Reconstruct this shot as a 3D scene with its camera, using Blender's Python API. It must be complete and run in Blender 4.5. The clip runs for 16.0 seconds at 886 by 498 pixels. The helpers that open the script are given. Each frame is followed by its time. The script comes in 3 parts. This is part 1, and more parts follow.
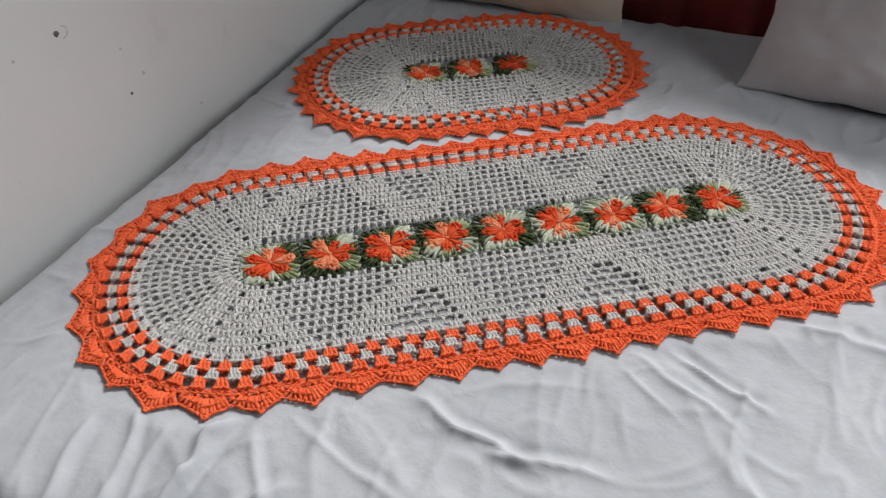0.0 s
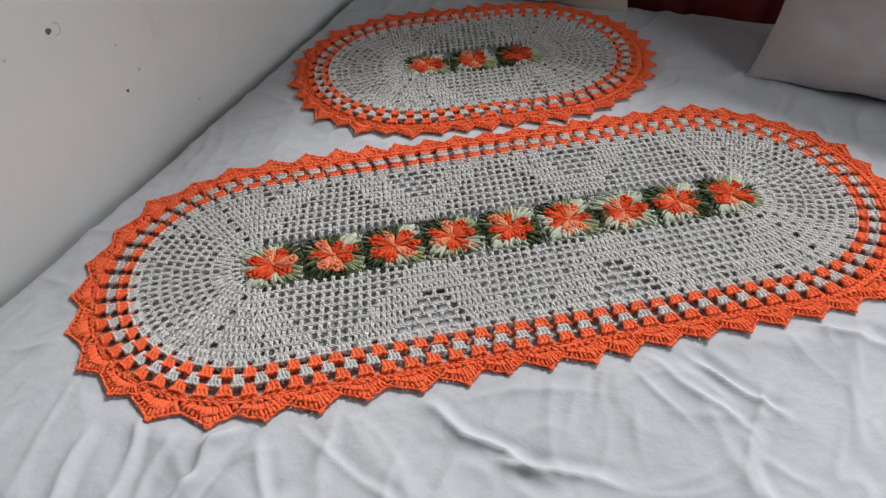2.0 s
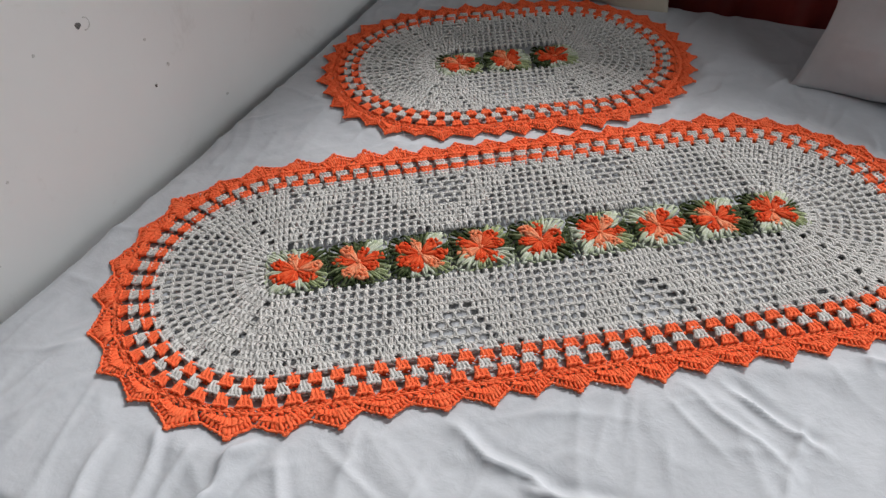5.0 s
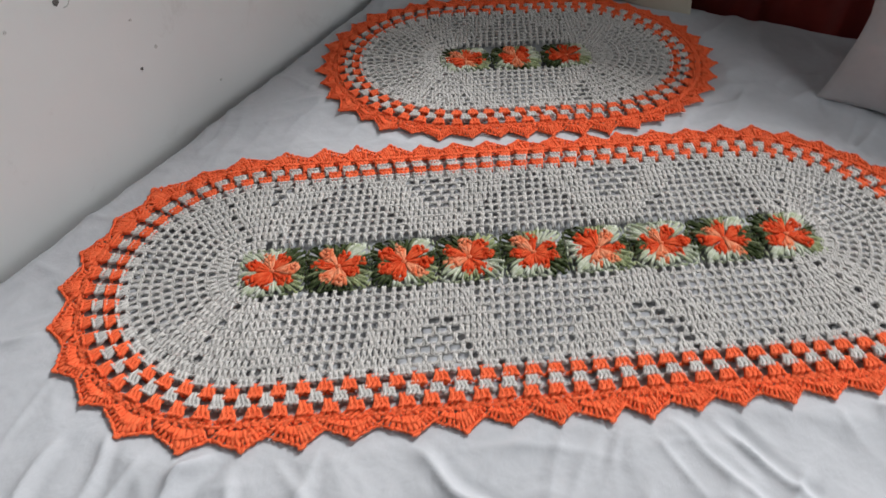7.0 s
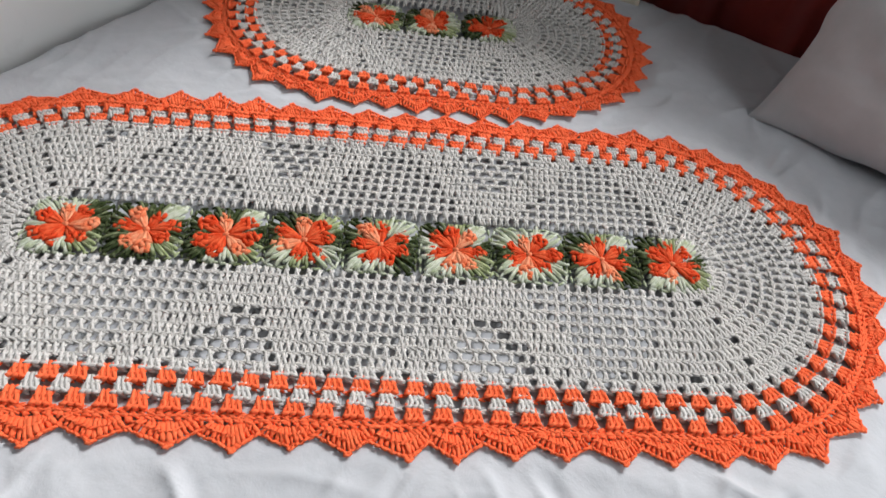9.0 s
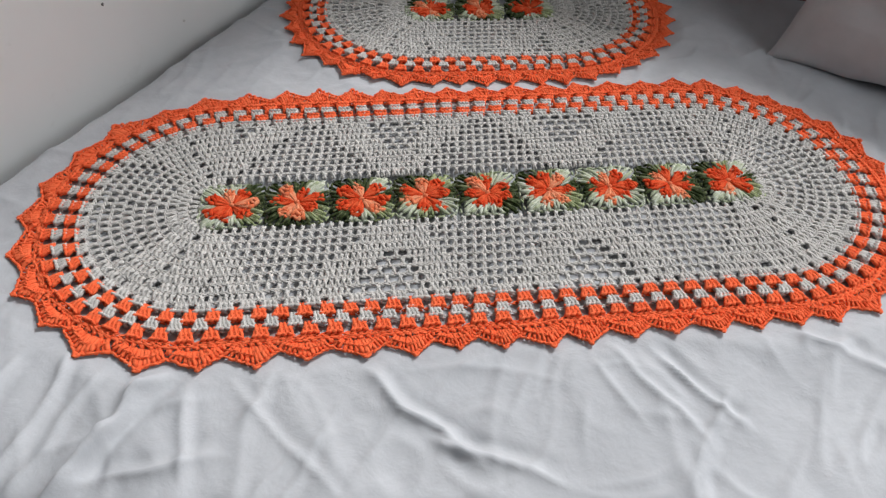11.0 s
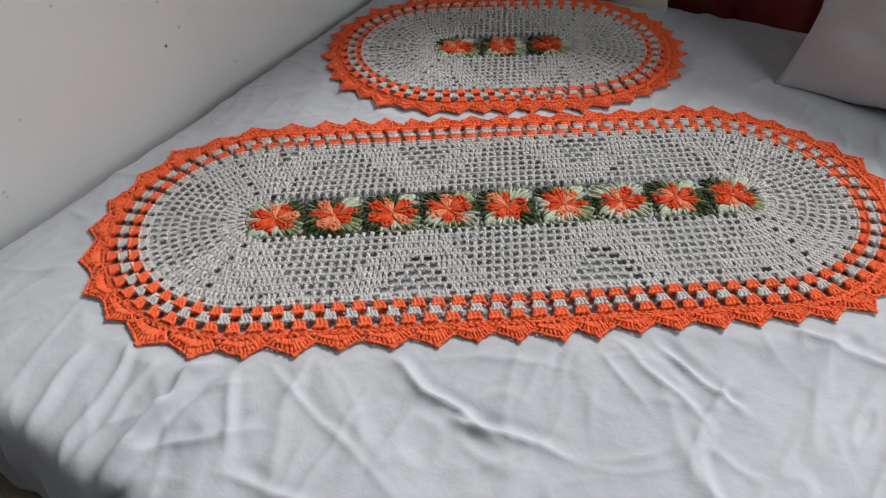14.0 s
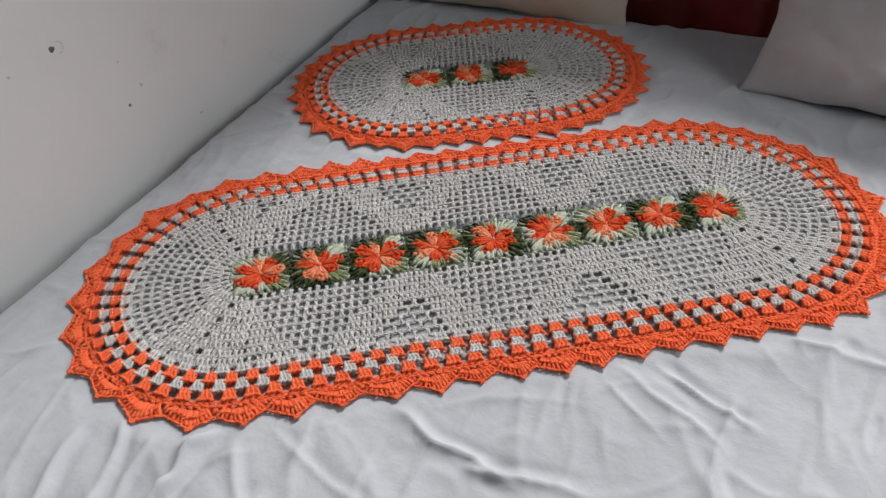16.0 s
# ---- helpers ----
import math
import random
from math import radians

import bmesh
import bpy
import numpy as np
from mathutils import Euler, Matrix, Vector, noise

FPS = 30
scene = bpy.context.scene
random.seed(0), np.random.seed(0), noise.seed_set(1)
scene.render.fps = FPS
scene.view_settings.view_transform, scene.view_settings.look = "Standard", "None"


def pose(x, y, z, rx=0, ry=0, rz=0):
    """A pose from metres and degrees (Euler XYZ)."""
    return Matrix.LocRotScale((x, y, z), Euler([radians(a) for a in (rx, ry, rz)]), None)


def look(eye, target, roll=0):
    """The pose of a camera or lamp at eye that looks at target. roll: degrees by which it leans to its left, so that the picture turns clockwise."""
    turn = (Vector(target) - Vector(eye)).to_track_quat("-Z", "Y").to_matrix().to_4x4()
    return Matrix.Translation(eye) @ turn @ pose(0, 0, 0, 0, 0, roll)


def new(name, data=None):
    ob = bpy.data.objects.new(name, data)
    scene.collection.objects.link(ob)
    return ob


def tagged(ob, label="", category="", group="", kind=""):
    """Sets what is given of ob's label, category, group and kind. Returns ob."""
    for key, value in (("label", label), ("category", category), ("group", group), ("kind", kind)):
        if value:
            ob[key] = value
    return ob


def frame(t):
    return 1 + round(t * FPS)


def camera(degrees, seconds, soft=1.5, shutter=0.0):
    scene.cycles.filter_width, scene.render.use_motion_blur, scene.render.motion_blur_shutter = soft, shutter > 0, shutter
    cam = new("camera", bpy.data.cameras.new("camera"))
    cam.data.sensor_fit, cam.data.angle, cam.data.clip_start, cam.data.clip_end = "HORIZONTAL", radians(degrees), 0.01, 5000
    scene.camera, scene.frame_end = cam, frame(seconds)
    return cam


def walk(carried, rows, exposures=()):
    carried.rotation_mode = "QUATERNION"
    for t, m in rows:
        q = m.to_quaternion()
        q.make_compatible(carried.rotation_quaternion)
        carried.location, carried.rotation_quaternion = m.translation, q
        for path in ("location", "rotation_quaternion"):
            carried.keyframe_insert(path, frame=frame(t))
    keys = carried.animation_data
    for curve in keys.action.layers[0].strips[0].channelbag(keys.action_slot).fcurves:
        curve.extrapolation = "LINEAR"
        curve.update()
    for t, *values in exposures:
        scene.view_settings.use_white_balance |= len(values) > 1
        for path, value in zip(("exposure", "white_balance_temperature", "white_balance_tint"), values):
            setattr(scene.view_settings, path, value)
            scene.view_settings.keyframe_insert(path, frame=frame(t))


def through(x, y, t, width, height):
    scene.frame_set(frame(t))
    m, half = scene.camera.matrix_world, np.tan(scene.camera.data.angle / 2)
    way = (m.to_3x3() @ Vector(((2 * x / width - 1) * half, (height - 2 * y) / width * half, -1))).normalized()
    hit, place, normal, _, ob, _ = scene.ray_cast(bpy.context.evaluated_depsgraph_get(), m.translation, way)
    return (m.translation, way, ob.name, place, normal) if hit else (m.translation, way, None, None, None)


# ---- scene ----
cam = camera(66.7, 16.0, soft=1.4, shutter=0.5)
PATH = [
    (0, (-0.204, -0.734, 1.199), (0.024, 0.742, -0.131), -2.3),
    (0.5, (-0.203, -0.733, 1.198), (-0.009, 0.744, -0.136), -3.0),
    (1, (-0.206, -0.723, 1.199), (0.025, 0.748, -0.137), -2.3),
    (1.5, (-0.205, -0.714, 1.196), (0.013, 0.759, -0.139), -2.8),
    (2, (-0.206, -0.705, 1.196), (0.014, 0.748, -0.161), -3.0),
    (2.5, (-0.209, -0.703, 1.196), (0.018, 0.756, -0.153), -2.2),
    (3, (-0.214, -0.701, 1.194), (-0.039, 0.767, -0.153), -3.3),
    (3.5, (-0.216, -0.689, 1.197), (-0.037, 0.773, -0.156), -2.0),
    (4, (-0.215, -0.676, 1.195), (-0.031, 0.787, -0.156), -1.7),
    (4.5, (-0.214, -0.673, 1.194), (-0.038, 0.795, -0.153), -2.3),
    (4.7, (-0.211, -0.669, 1.202), (-0.054, 0.783, -0.166), -2.9),
    (6.8, (-0.176, -0.636, 1.183), (-0.07, 0.783, -0.222), -1.7),
    (7, (-0.159, -0.613, 1.178), (-0.065, 0.813, -0.221), -1.5),
    (7.5, (-0.103, -0.586, 1.18), (-0.118, 0.868, -0.193), -2.1),
    (8, (-0.043, -0.555, 1.149), (0.079, 0.842, -0.277), 2.4),
    (8.5, (-0.016, -0.534, 1.131), (0.111, 0.894, -0.264), 6.0),
    (9, (0.005, -0.519, 1.11), (0.177, 0.847, -0.341), 9.0),
    (9.5, (-0.003, -0.54, 1.128), (0.141, 0.787, -0.362), 8.1),
    (10, (-0.06, -0.604, 1.146), (0.102, 0.779, -0.29), 4.9),
    (10.2, (-0.084, -0.619, 1.153), (0.061, 0.739, -0.308), 3.4),
    (12.3, (-0.159, -0.728, 1.187), (0.032, 0.71, -0.191), 0.3),
    (12.5, (-0.153, -0.735, 1.192), (0.017, 0.735, -0.153), 0.0),
    (13, (-0.134, -0.76, 1.19), (-0.045, 0.724, -0.147), -0.5),
    (13.5, (-0.123, -0.78, 1.186), (-0.085, 0.7, -0.158), -0.5),
    (14, (-0.129, -0.763, 1.189), (-0.064, 0.701, -0.171), -1.3),
    (14.5, (-0.151, -0.735, 1.198), (-0.06, 0.733, -0.157), -3.2),
    (15, (-0.15, -0.725, 1.204), (0.026, 0.751, -0.134), -3.8),
    (15.5, (-0.143, -0.722, 1.21), (0.053, 0.763, -0.114), -4.3),
    (16, (-0.15, -0.73, 1.208), (0.003, 0.755, -0.122), -4.4),
]
EXPOSURES = [(0, 0.3), (4.5, 0.37), (7, 0.4), (8, 0.5), (9, 0.58), (10, 0.5), (12.5, 0.28), (16, 0.29)]
walk(cam, [(t, look(eye, target, roll)) for t, eye, target, roll in PATH], EXPOSURES)

# ---- world, sun, light ----
BED = 0.55                       # height of the sheet
FAR, NEAR, LEFT, RIGHT, TOP = 0.92, -4.2, -0.640, 1.8, 2.8   # room's inner faces
SILL, HEAD = 1.03, 2.66          # window in the far wall
ROOM = pose(0, 0, 0, 0, 0, -32)  # room axes: x along the bed's length, y across it, away from the viewer


def room(x, y, z):
    return ROOM @ Vector((x, y, z))


SUN_UP, SUN_SIDE = 45.0, 17.0
way_in = Matrix.Rotation(radians(-32 - SUN_SIDE), 3, "Z") @ Vector((0, -math.cos(radians(SUN_UP)), -math.sin(radians(SUN_UP))))
world = bpy.data.worlds.new("daylight")
scene.world = world
world.use_nodes = True
wn = world.node_tree
sky = wn.nodes.new("ShaderNodeTexSky")
sky.sky_type, sky.sun_disc = "NISHITA", False
sky.sun_elevation = radians(SUN_UP)
sky.sun_rotation = math.atan2(-way_in.x, -way_in.y)
sky.dust_density, sky.ozone_density = 6.0, 0.4
wn.links.new(sky.outputs[0], wn.nodes["Background"].inputs[0])
wn.nodes["Background"].inputs[1].default_value = 0.033
sun_data = bpy.data.lights.new("sun", "SUN")
sun_data.energy, sun_data.angle, sun_data.color = 2.55, radians(17), (0.975, 0.985, 1.0)
sun = new("sun", sun_data)
sun.matrix_world = look((0, 0, 0), way_in)
# area lamp added to fill from the right, set in an unseen opening
lamp_data = bpy.data.lights.new("side_fill_light", "AREA")
lamp_data.shape, lamp_data.size, lamp_data.size_y = "RECTANGLE", 1.05, 1.15
lamp_data.energy, lamp_data.color = 11.0, (0.97, 0.985, 1.0)
lamp = new("side_fill_light", lamp_data)
lamp.matrix_world = look(room(RIGHT + 0.03, -0.1, 1.55), room(0.0, -0.05, 0.7))


# ---- materials ----
def material(name, rough=0.8):
    m = bpy.data.materials.new(name)
    m.use_nodes = True
    b = m.node_tree.nodes["Principled BSDF"]
    b.inputs["Roughness"].default_value = rough
    b.inputs["Specular IOR Level"].default_value = 0.25
    return m, m.node_tree, b


def node(nt, kind, **inputs):
    n = nt.nodes.new(kind)
    for k, v in inputs.items():
        n.inputs[k.replace("_", " ")].default_value = v
    return n


def noise_tex(nt, scale, detail=4.0, rough=0.55, distort=0.0, coords="Object"):
    tc = nt.nodes.new("ShaderNodeTexCoord")
    n = node(nt, "ShaderNodeTexNoise", Scale=scale, Detail=detail, Roughness=rough, Distortion=distort)
    nt.links.new(tc.outputs[coords], n.inputs["Vector"])
    return n.outputs["Fac"]


def ramp(nt, fac, stops):
    r = nt.nodes.new("ShaderNodeValToRGB")
    el = r.color_ramp.elements
    while len(el) < len(stops):
        el.new(0.5)
    for e, (p, c) in zip(el, stops):
        e.position, e.color = p, (*c, 1)
    nt.links.new(fac, r.inputs[0])
    return r.outputs[0]


def bump(nt, bsdf, fac, strength, distance):
    b = node(nt, "ShaderNodeBump", Strength=strength, Distance=distance)
    nt.links.new(fac, b.inputs["Height"])
    last = bsdf.inputs["Normal"].links
    if last:
        nt.links.new(last[0].from_socket, b.inputs["Normal"])
    nt.links.new(b.outputs[0], bsdf.inputs["Normal"])


def mix(nt, fac, a, b, blend="MIX"):
    m = nt.nodes.new("ShaderNodeMix")
    m.data_type, m.blend_type = "RGBA", blend
    for sock, v in ((m.inputs["Factor"], fac), (m.inputs["A"], a), (m.inputs["B"], b)):
        if isinstance(v, bpy.types.NodeSocket):
            nt.links.new(v, sock)
        else:
            sock.default_value = v if not isinstance(v, tuple) else (*v, 1)
    return m.outputs["Result"]


def yarn(name, low, mid, high, island=0.5, patch=900, through=0.28, fuzz=0.3):
    """Twisted cotton yarn: fibres and plies as fine relief, each strand a little different."""
    m, nt, b = material(name, 0.92)
    geo = nt.nodes.new("ShaderNodeNewGeometry")
    c1 = ramp(nt, noise_tex(nt, patch, 2), [(0.3, low), (0.5, mid), (0.72, high)])
    c2 = ramp(nt, geo.outputs["Random Per Island"], [(0.0, low), (0.5, mid), (1.0, high)])
    c3 = mix(nt, island, c1, c2)
    big = ramp(nt, noise_tex(nt, 14, 3), [(0.3, (0.91, 0.91, 0.91)), (0.7, (1, 1, 1))])
    nt.links.new(mix(nt, 1.0, c3, big, "MULTIPLY"), b.inputs["Base Color"])
    bump(nt, b, noise_tex(nt, 1500, 2), 0.6, 0.0006)
    b.inputs["Sheen Weight"].default_value = fuzz
    nt.links.new(b.inputs["Base Color"].links[0].from_socket, b.inputs["Sheen Tint"])
    b.inputs["Sheen Roughness"].default_value = 0.6
    b.inputs["Specular IOR Level"].default_value = 0.1
    thin = nt.nodes.new("ShaderNodeBsdfTranslucent")
    nt.links.new(b.inputs["Base Color"].links[0].from_socket, thin.inputs["Color"])
    both = nt.nodes.new("ShaderNodeMixShader")
    both.inputs[0].default_value = through
    nt.links.new(b.outputs[0], both.inputs[1])
    nt.links.new(thin.outputs[0], both.inputs[2])
    nt.links.new(both.outputs[0], nt.nodes["Material Output"].inputs["Surface"])
    return m


BEIGE = yarn("natural_cotton_yarn", (0.60, 0.583, 0.562), (0.72, 0.70, 0.676), (0.81, 0.79, 0.765))
ORANGE = yarn("bright_orange_yarn", (0.98, 0.135, 0.045), (1.0, 0.178, 0.068), (1.0, 0.225, 0.098), 0.4, through=0.1, fuzz=0.7)
PETAL_RED = yarn("deep_orange_yarn", (0.55, 0.034, 0.01), (0.8, 0.075, 0.02), (0.93, 0.19, 0.075), 0.45, 110)
PETAL_PEACH = yarn("peach_yarn", (0.86, 0.13, 0.04), (0.92, 0.28, 0.13), (0.95, 0.47, 0.28), 0.45, 110)
LEAF_DARK = yarn("dark_green_yarn", (0.016, 0.026, 0.009), (0.05, 0.07, 0.026), (0.42, 0.47, 0.27), 0.55, 130)
LEAF_LIGHT = yarn("light_green_yarn", (0.05, 0.075, 0.025), (0.42, 0.48, 0.25), (0.74, 0.78, 0.62), 0.55, 130)
LEAF_WHITE = yarn("pale_green_white_yarn", (0.30, 0.37, 0.18), (0.66, 0.70, 0.57), (0.80, 0.82, 0.78), 0.55, 130)


def cloth(name, low, high, weave=700, crease=0.25):
    m, nt, b = material(name, 0.85)
    c = ramp(nt, noise_tex(nt, 3.5, 5, 0.6), [(0.3, low), (0.7, high)])
    fine = ramp(nt, noise_tex(nt, 60, 3), [(0.3, (0.95, 0.95, 0.95)), (0.7, (1, 1, 1))])
    nt.links.new(mix(nt, 1.0, c, fine, "MULTIPLY"), b.inputs["Base Color"])
    bump(nt, b, noise_tex(nt, 26, 6, 0.6, 0.3), crease, 0.005)
    bump(nt, b, noise_tex(nt, weave, 2), 0.15, 0.0004)
    b.inputs["Sheen Weight"].default_value = 0.1
    b.inputs["Specular IOR Level"].default_value = 0.15
    return m


SHEET = cloth("white_cotton_sheet", (0.424, 0.439, 0.468), (0.480, 0.494, 0.522), crease=0.4)
PILLOW_WHITE = cloth("white_pillowcase", (0.45, 0.447, 0.46), (0.5, 0.497, 0.51))
PILLOW_CREAM = cloth("cream_pillowcase", (0.47, 0.435, 0.35), (0.54, 0.505, 0.42))
MATTRESS = cloth("mattress_ticking", (0.5, 0.48, 0.44), (0.58, 0.56, 0.52))

CURTAIN, nt, b = material("dark_red_fabric", 0.75)
nt.links.new(ramp(nt, noise_tex(nt, 5, 4), [(0.3, (0.08, 0.005, 0.004)), (0.55, (0.14, 0.008, 0.006)), (0.75, (0.2, 0.016, 0.01))]), b.inputs["Base Color"])
bump(nt, b, noise_tex(nt, 600, 2), 0.2, 0.0005)
b.inputs["Sheen Weight"].default_value = 0.2

PLASTER, nt, b = material("white_painted_plaster", 0.7)
c = ramp(nt, noise_tex(nt, 1.7, 5, 0.6), [(0.3, (0.728, 0.742, 0.742)), (0.7, (0.788, 0.802, 0.802))])
stain = ramp(nt, noise_tex(nt, 9, 6, 0.7, 0.5), [(0.24, (0.86, 0.85, 0.84)), (0.42, (1, 1, 1))])
nt.links.new(mix(nt, 1.0, c, stain, "MULTIPLY"), b.inputs["Base Color"])
bump(nt, b, noise_tex(nt, 35, 5, 0.6), 0.12, 0.002)
bump(nt, b, noise_tex(nt, 300, 2), 0.1, 0.0006)

CEMENT, nt, b = material("cement_floor", 0.6)
nt.links.new(ramp(nt, noise_tex(nt, 4, 6, 0.65), [(0.3, (0.05, 0.046, 0.042)), (0.7, (0.09, 0.084, 0.078))]), b.inputs["Base Color"])
bump(nt, b, noise_tex(nt, 60, 4), 0.2, 0.002)

WOOD, nt, b = material("olive_brown_wood", 0.5)
tc = nt.nodes.new("ShaderNodeTexCoord")
mp = nt.nodes.new("ShaderNodeMapping")
mp.inputs["Scale"].default_value = (2.0, 30.0, 30.0)
nt.links.new(tc.outputs["Object"], mp.inputs["Vector"])
gn = node(nt, "ShaderNodeTexNoise", Scale=3.0, Detail=6.0, Distortion=0.6)
nt.links.new(mp.outputs[0], gn.inputs["Vector"])
nt.links.new(ramp(nt, gn.outputs["Fac"], [(0.3, (0.2, 0.16, 0.09)), (0.7, (0.36, 0.3, 0.19))]), b.inputs["Base Color"])
bump(nt, b, gn.outputs["Fac"], 0.2, 0.001)

DARK_HOLE, nt, b = material("dark_hole", 0.9)
nt.links.new(ramp(nt, noise_tex(nt, 400, 2), [(0.3, (0.07, 0.07, 0.07)), (0.7, (0.18, 0.175, 0.17))]), b.inputs["Base Color"])
SCUFF, nt, b = material("grey_scuff", 0.9)
nt.links.new(ramp(nt, noise_tex(nt, 400, 2), [(0.3, (0.5, 0.5, 0.49)), (0.7, (0.66, 0.66, 0.65))]), b.inputs["Base Color"])


# ---- mesh helpers ----
def smooth(me):
    me.polygons.foreach_set("use_smooth", np.ones(len(me.polygons), dtype=bool))
    return me


def mesh_of(name, verts, faces, mat, is_smooth=True):
    me = bpy.data.meshes.new(name)
    me.from_pydata(np.asarray(verts).tolist(), [], [tuple(f) for f in np.asarray(faces).tolist()] if isinstance(faces, np.ndarray) else faces)
    me.materials.append(mat)
    me.update()
    return smooth(me) if is_smooth else me


def part(name, me, parent, label="", m=None, kind=""):
    ob = new(name, me)
    ob.parent = parent
    if m is not None:
        ob.matrix_basis = m
    return tagged(ob, label, kind=kind)


def box_mesh(name, lo, hi, mat, bevel=0.004, segments=2):
    bm = bmesh.new()
    bmesh.ops.create_cube(bm, size=1)
    for v in bm.verts:
        v.co = [l + (h - l) * (c + 0.5) for l, h, c in zip(lo, hi, v.co)]
    if bevel:
        bmesh.ops.bevel(bm, geom=bm.edges[:], offset=bevel, segments=segments, affect="EDGES", profile=0.6)
    me = bpy.data.meshes.new(name)
    bm.to_mesh(me)
    bm.free()
    me.materials.append(mat)
    return me


def tube(points, radii, sides=6):
    """A closed tube of quads along a line of points: verts, faces."""
    p = np.asarray(points, float)
    n = len(p)
    radii = np.broadcast_to(np.asarray(radii, float), (n,))
    t = np.gradient(p, axis=0)
    t /= np.linalg.norm(t, axis=1)[:, None] + 1e-9
    up = np.array([0.0, 0.0, 1.0]) if abs(t[:, 2]).mean() < 0.8 else np.array([1.0, 0.0, 0.0])
    a = np.cross(up, t)
    a /= np.linalg.norm(a, axis=1)[:, None] + 1e-9
    b = np.cross(t, a)
    ang = np.arange(sides) * 2 * np.pi / sides
    verts = p[:, None] + radii[:, None, None] * (np.cos(ang)[None, :, None] * a[:, None] + np.sin(ang)[None, :, None] * b[:, None])
    verts = verts.reshape(-1, 3)
    faces = []
    for i in range(n - 1):
        for j in range(sides):
            k = (j + 1) % sides
            faces.append((i * sides + j, i * sides + k, (i + 1) * sides + k, (i + 1) * sides + j))
    if sides == 6:
        for s, flip in ((0, 1), ((n - 1) * sides, 0)):
            quad = [(s, s + 1, s + 2, s + 3), (s, s + 3, s + 4, s + 5)]
            faces += [q[::-1] for q in quad] if flip else quad
    return verts, np.array(faces)


def joined(pieces):
    vs, fs, o = [], [], 0
    for v, f in pieces:
        vs.append(v)
        fs.append(f + o)
        o += len(v)
    return np.concatenate(vs), np.concatenate(fs)


def stamped(template, places, along, across, lift=None, size=None):
    """Many copies of a template (x along, y across, z up) at places, as one set of verts and faces."""
    v, f = template
    n = len(places)
    size = np.ones((n, 3)) if size is None else size
    lift = np.tile([0.0, 0.0, 1.0], (n, 1)) if lift is None else lift
    q = v[None] * size[:, None, :]
    out = places[:, None] + q[..., :1] * along[:, None] + q[..., 1:2] * across[:, None] + q[..., 2:] * lift[:, None]
    faces = (f[None] + (np.arange(n) * len(v))[:, None, None]).reshape(-1, 4)
    return out.reshape(-1, 3), faces


# ---- the room ----


def structure(name, me, label):
    ob = new(name, me)
    ob.matrix_world = ROOM
    return tagged(ob, label, kind="structure")


structure("floor", box_mesh("floor", (LEFT - 0.2, NEAR - 0.2, -0.1), (RIGHT + 0.2, FAR + 0.2, 0), CEMENT, 0), "dark grey cement floor beneath the bed")
structure("ceiling", box_mesh("ceiling", (LEFT - 0.2, NEAR - 0.2, TOP), (RIGHT + 0.2, FAR + 0.2, TOP + 0.1), PLASTER, 0), "plain white painted ceiling")
wall = structure("wall_left", box_mesh("wall_left", (LEFT - 0.15, NEAR, 0), (LEFT, FAR, TOP), PLASTER, 0), "white painted plaster wall with small holes and scuffs")
# unseen near wall, given a dark surface so less light bounces onto the bed
structure("wall_near", box_mesh("wall_near", (LEFT - 0.15, NEAR - 0.15, 0), (RIGHT + 0.15, NEAR, TOP), CEMENT, 0), "unseen near wall, dark cement to cut bounced light")
# unseen right wall; its opening is only there for the added fill lamp
right = bmesh.new()
for lo, hi in (((RIGHT, NEAR, 0), (RIGHT + 0.15, FAR, 0.95)), ((RIGHT, NEAR, 2.15), (RIGHT + 0.15, FAR, TOP)),
               ((RIGHT, NEAR, 0.95), (RIGHT + 0.15, -0.65, 2.15)), ((RIGHT, 0.45, 0.95), (RIGHT + 0.15, FAR, 2.15))):
    right.from_mesh(box_mesh("block", lo, hi, PLASTER, 0))
me = bpy.data.meshes.new("wall_right")
right.to_mesh(me)
me.materials.append(PLASTER)
structure("wall_right", me, "unseen white plaster wall, opening added for the fill lamp")
# window is unseen; its left jamb reaches in to shade the bed's left side
far = bmesh.new()
for lo, hi in (((LEFT - 0.15, FAR, 0), (RIGHT + 0.15, FAR + 0.12, SILL)), ((LEFT - 0.15, FAR, HEAD), (RIGHT + 0.15, FAR + 0.12, TOP)),
               ((LEFT - 0.15, FAR, SILL), (-0.21, FAR + 0.12, HEAD)), ((RIGHT - 0.35, FAR, SILL), (RIGHT + 0.15, FAR + 0.12, HEAD))):
    far.from_mesh(box_mesh("block", lo, hi, PLASTER, 0))
me = bpy.data.meshes.new("wall_far")
far.to_mesh(me)
me.materials.append(PLASTER)
structure("wall_far", me, "white plaster wall with an open window above the bed")

# marks on the left wall
def disc(radius, depth, sides=14, ragged=0.25, seed=0):
    rnd = random.Random(seed)
    rad = [radius * (1 + ragged * rnd.uniform(-1, 1)) for _ in range(sides)]
    bm = bmesh.new()
    ring = [[bm.verts.new((z, r * math.cos(2 * math.pi * i / sides), r * math.sin(2 * math.pi * i / sides))) for i, r in enumerate(rad)] for z in (0, depth)]
    bm.faces.new(ring[1])
    for i in range(sides):
        j = (i + 1) % sides
        bm.faces.new((ring[0][i], ring[0][j], ring[1][j], ring[1][i]))
    return bm


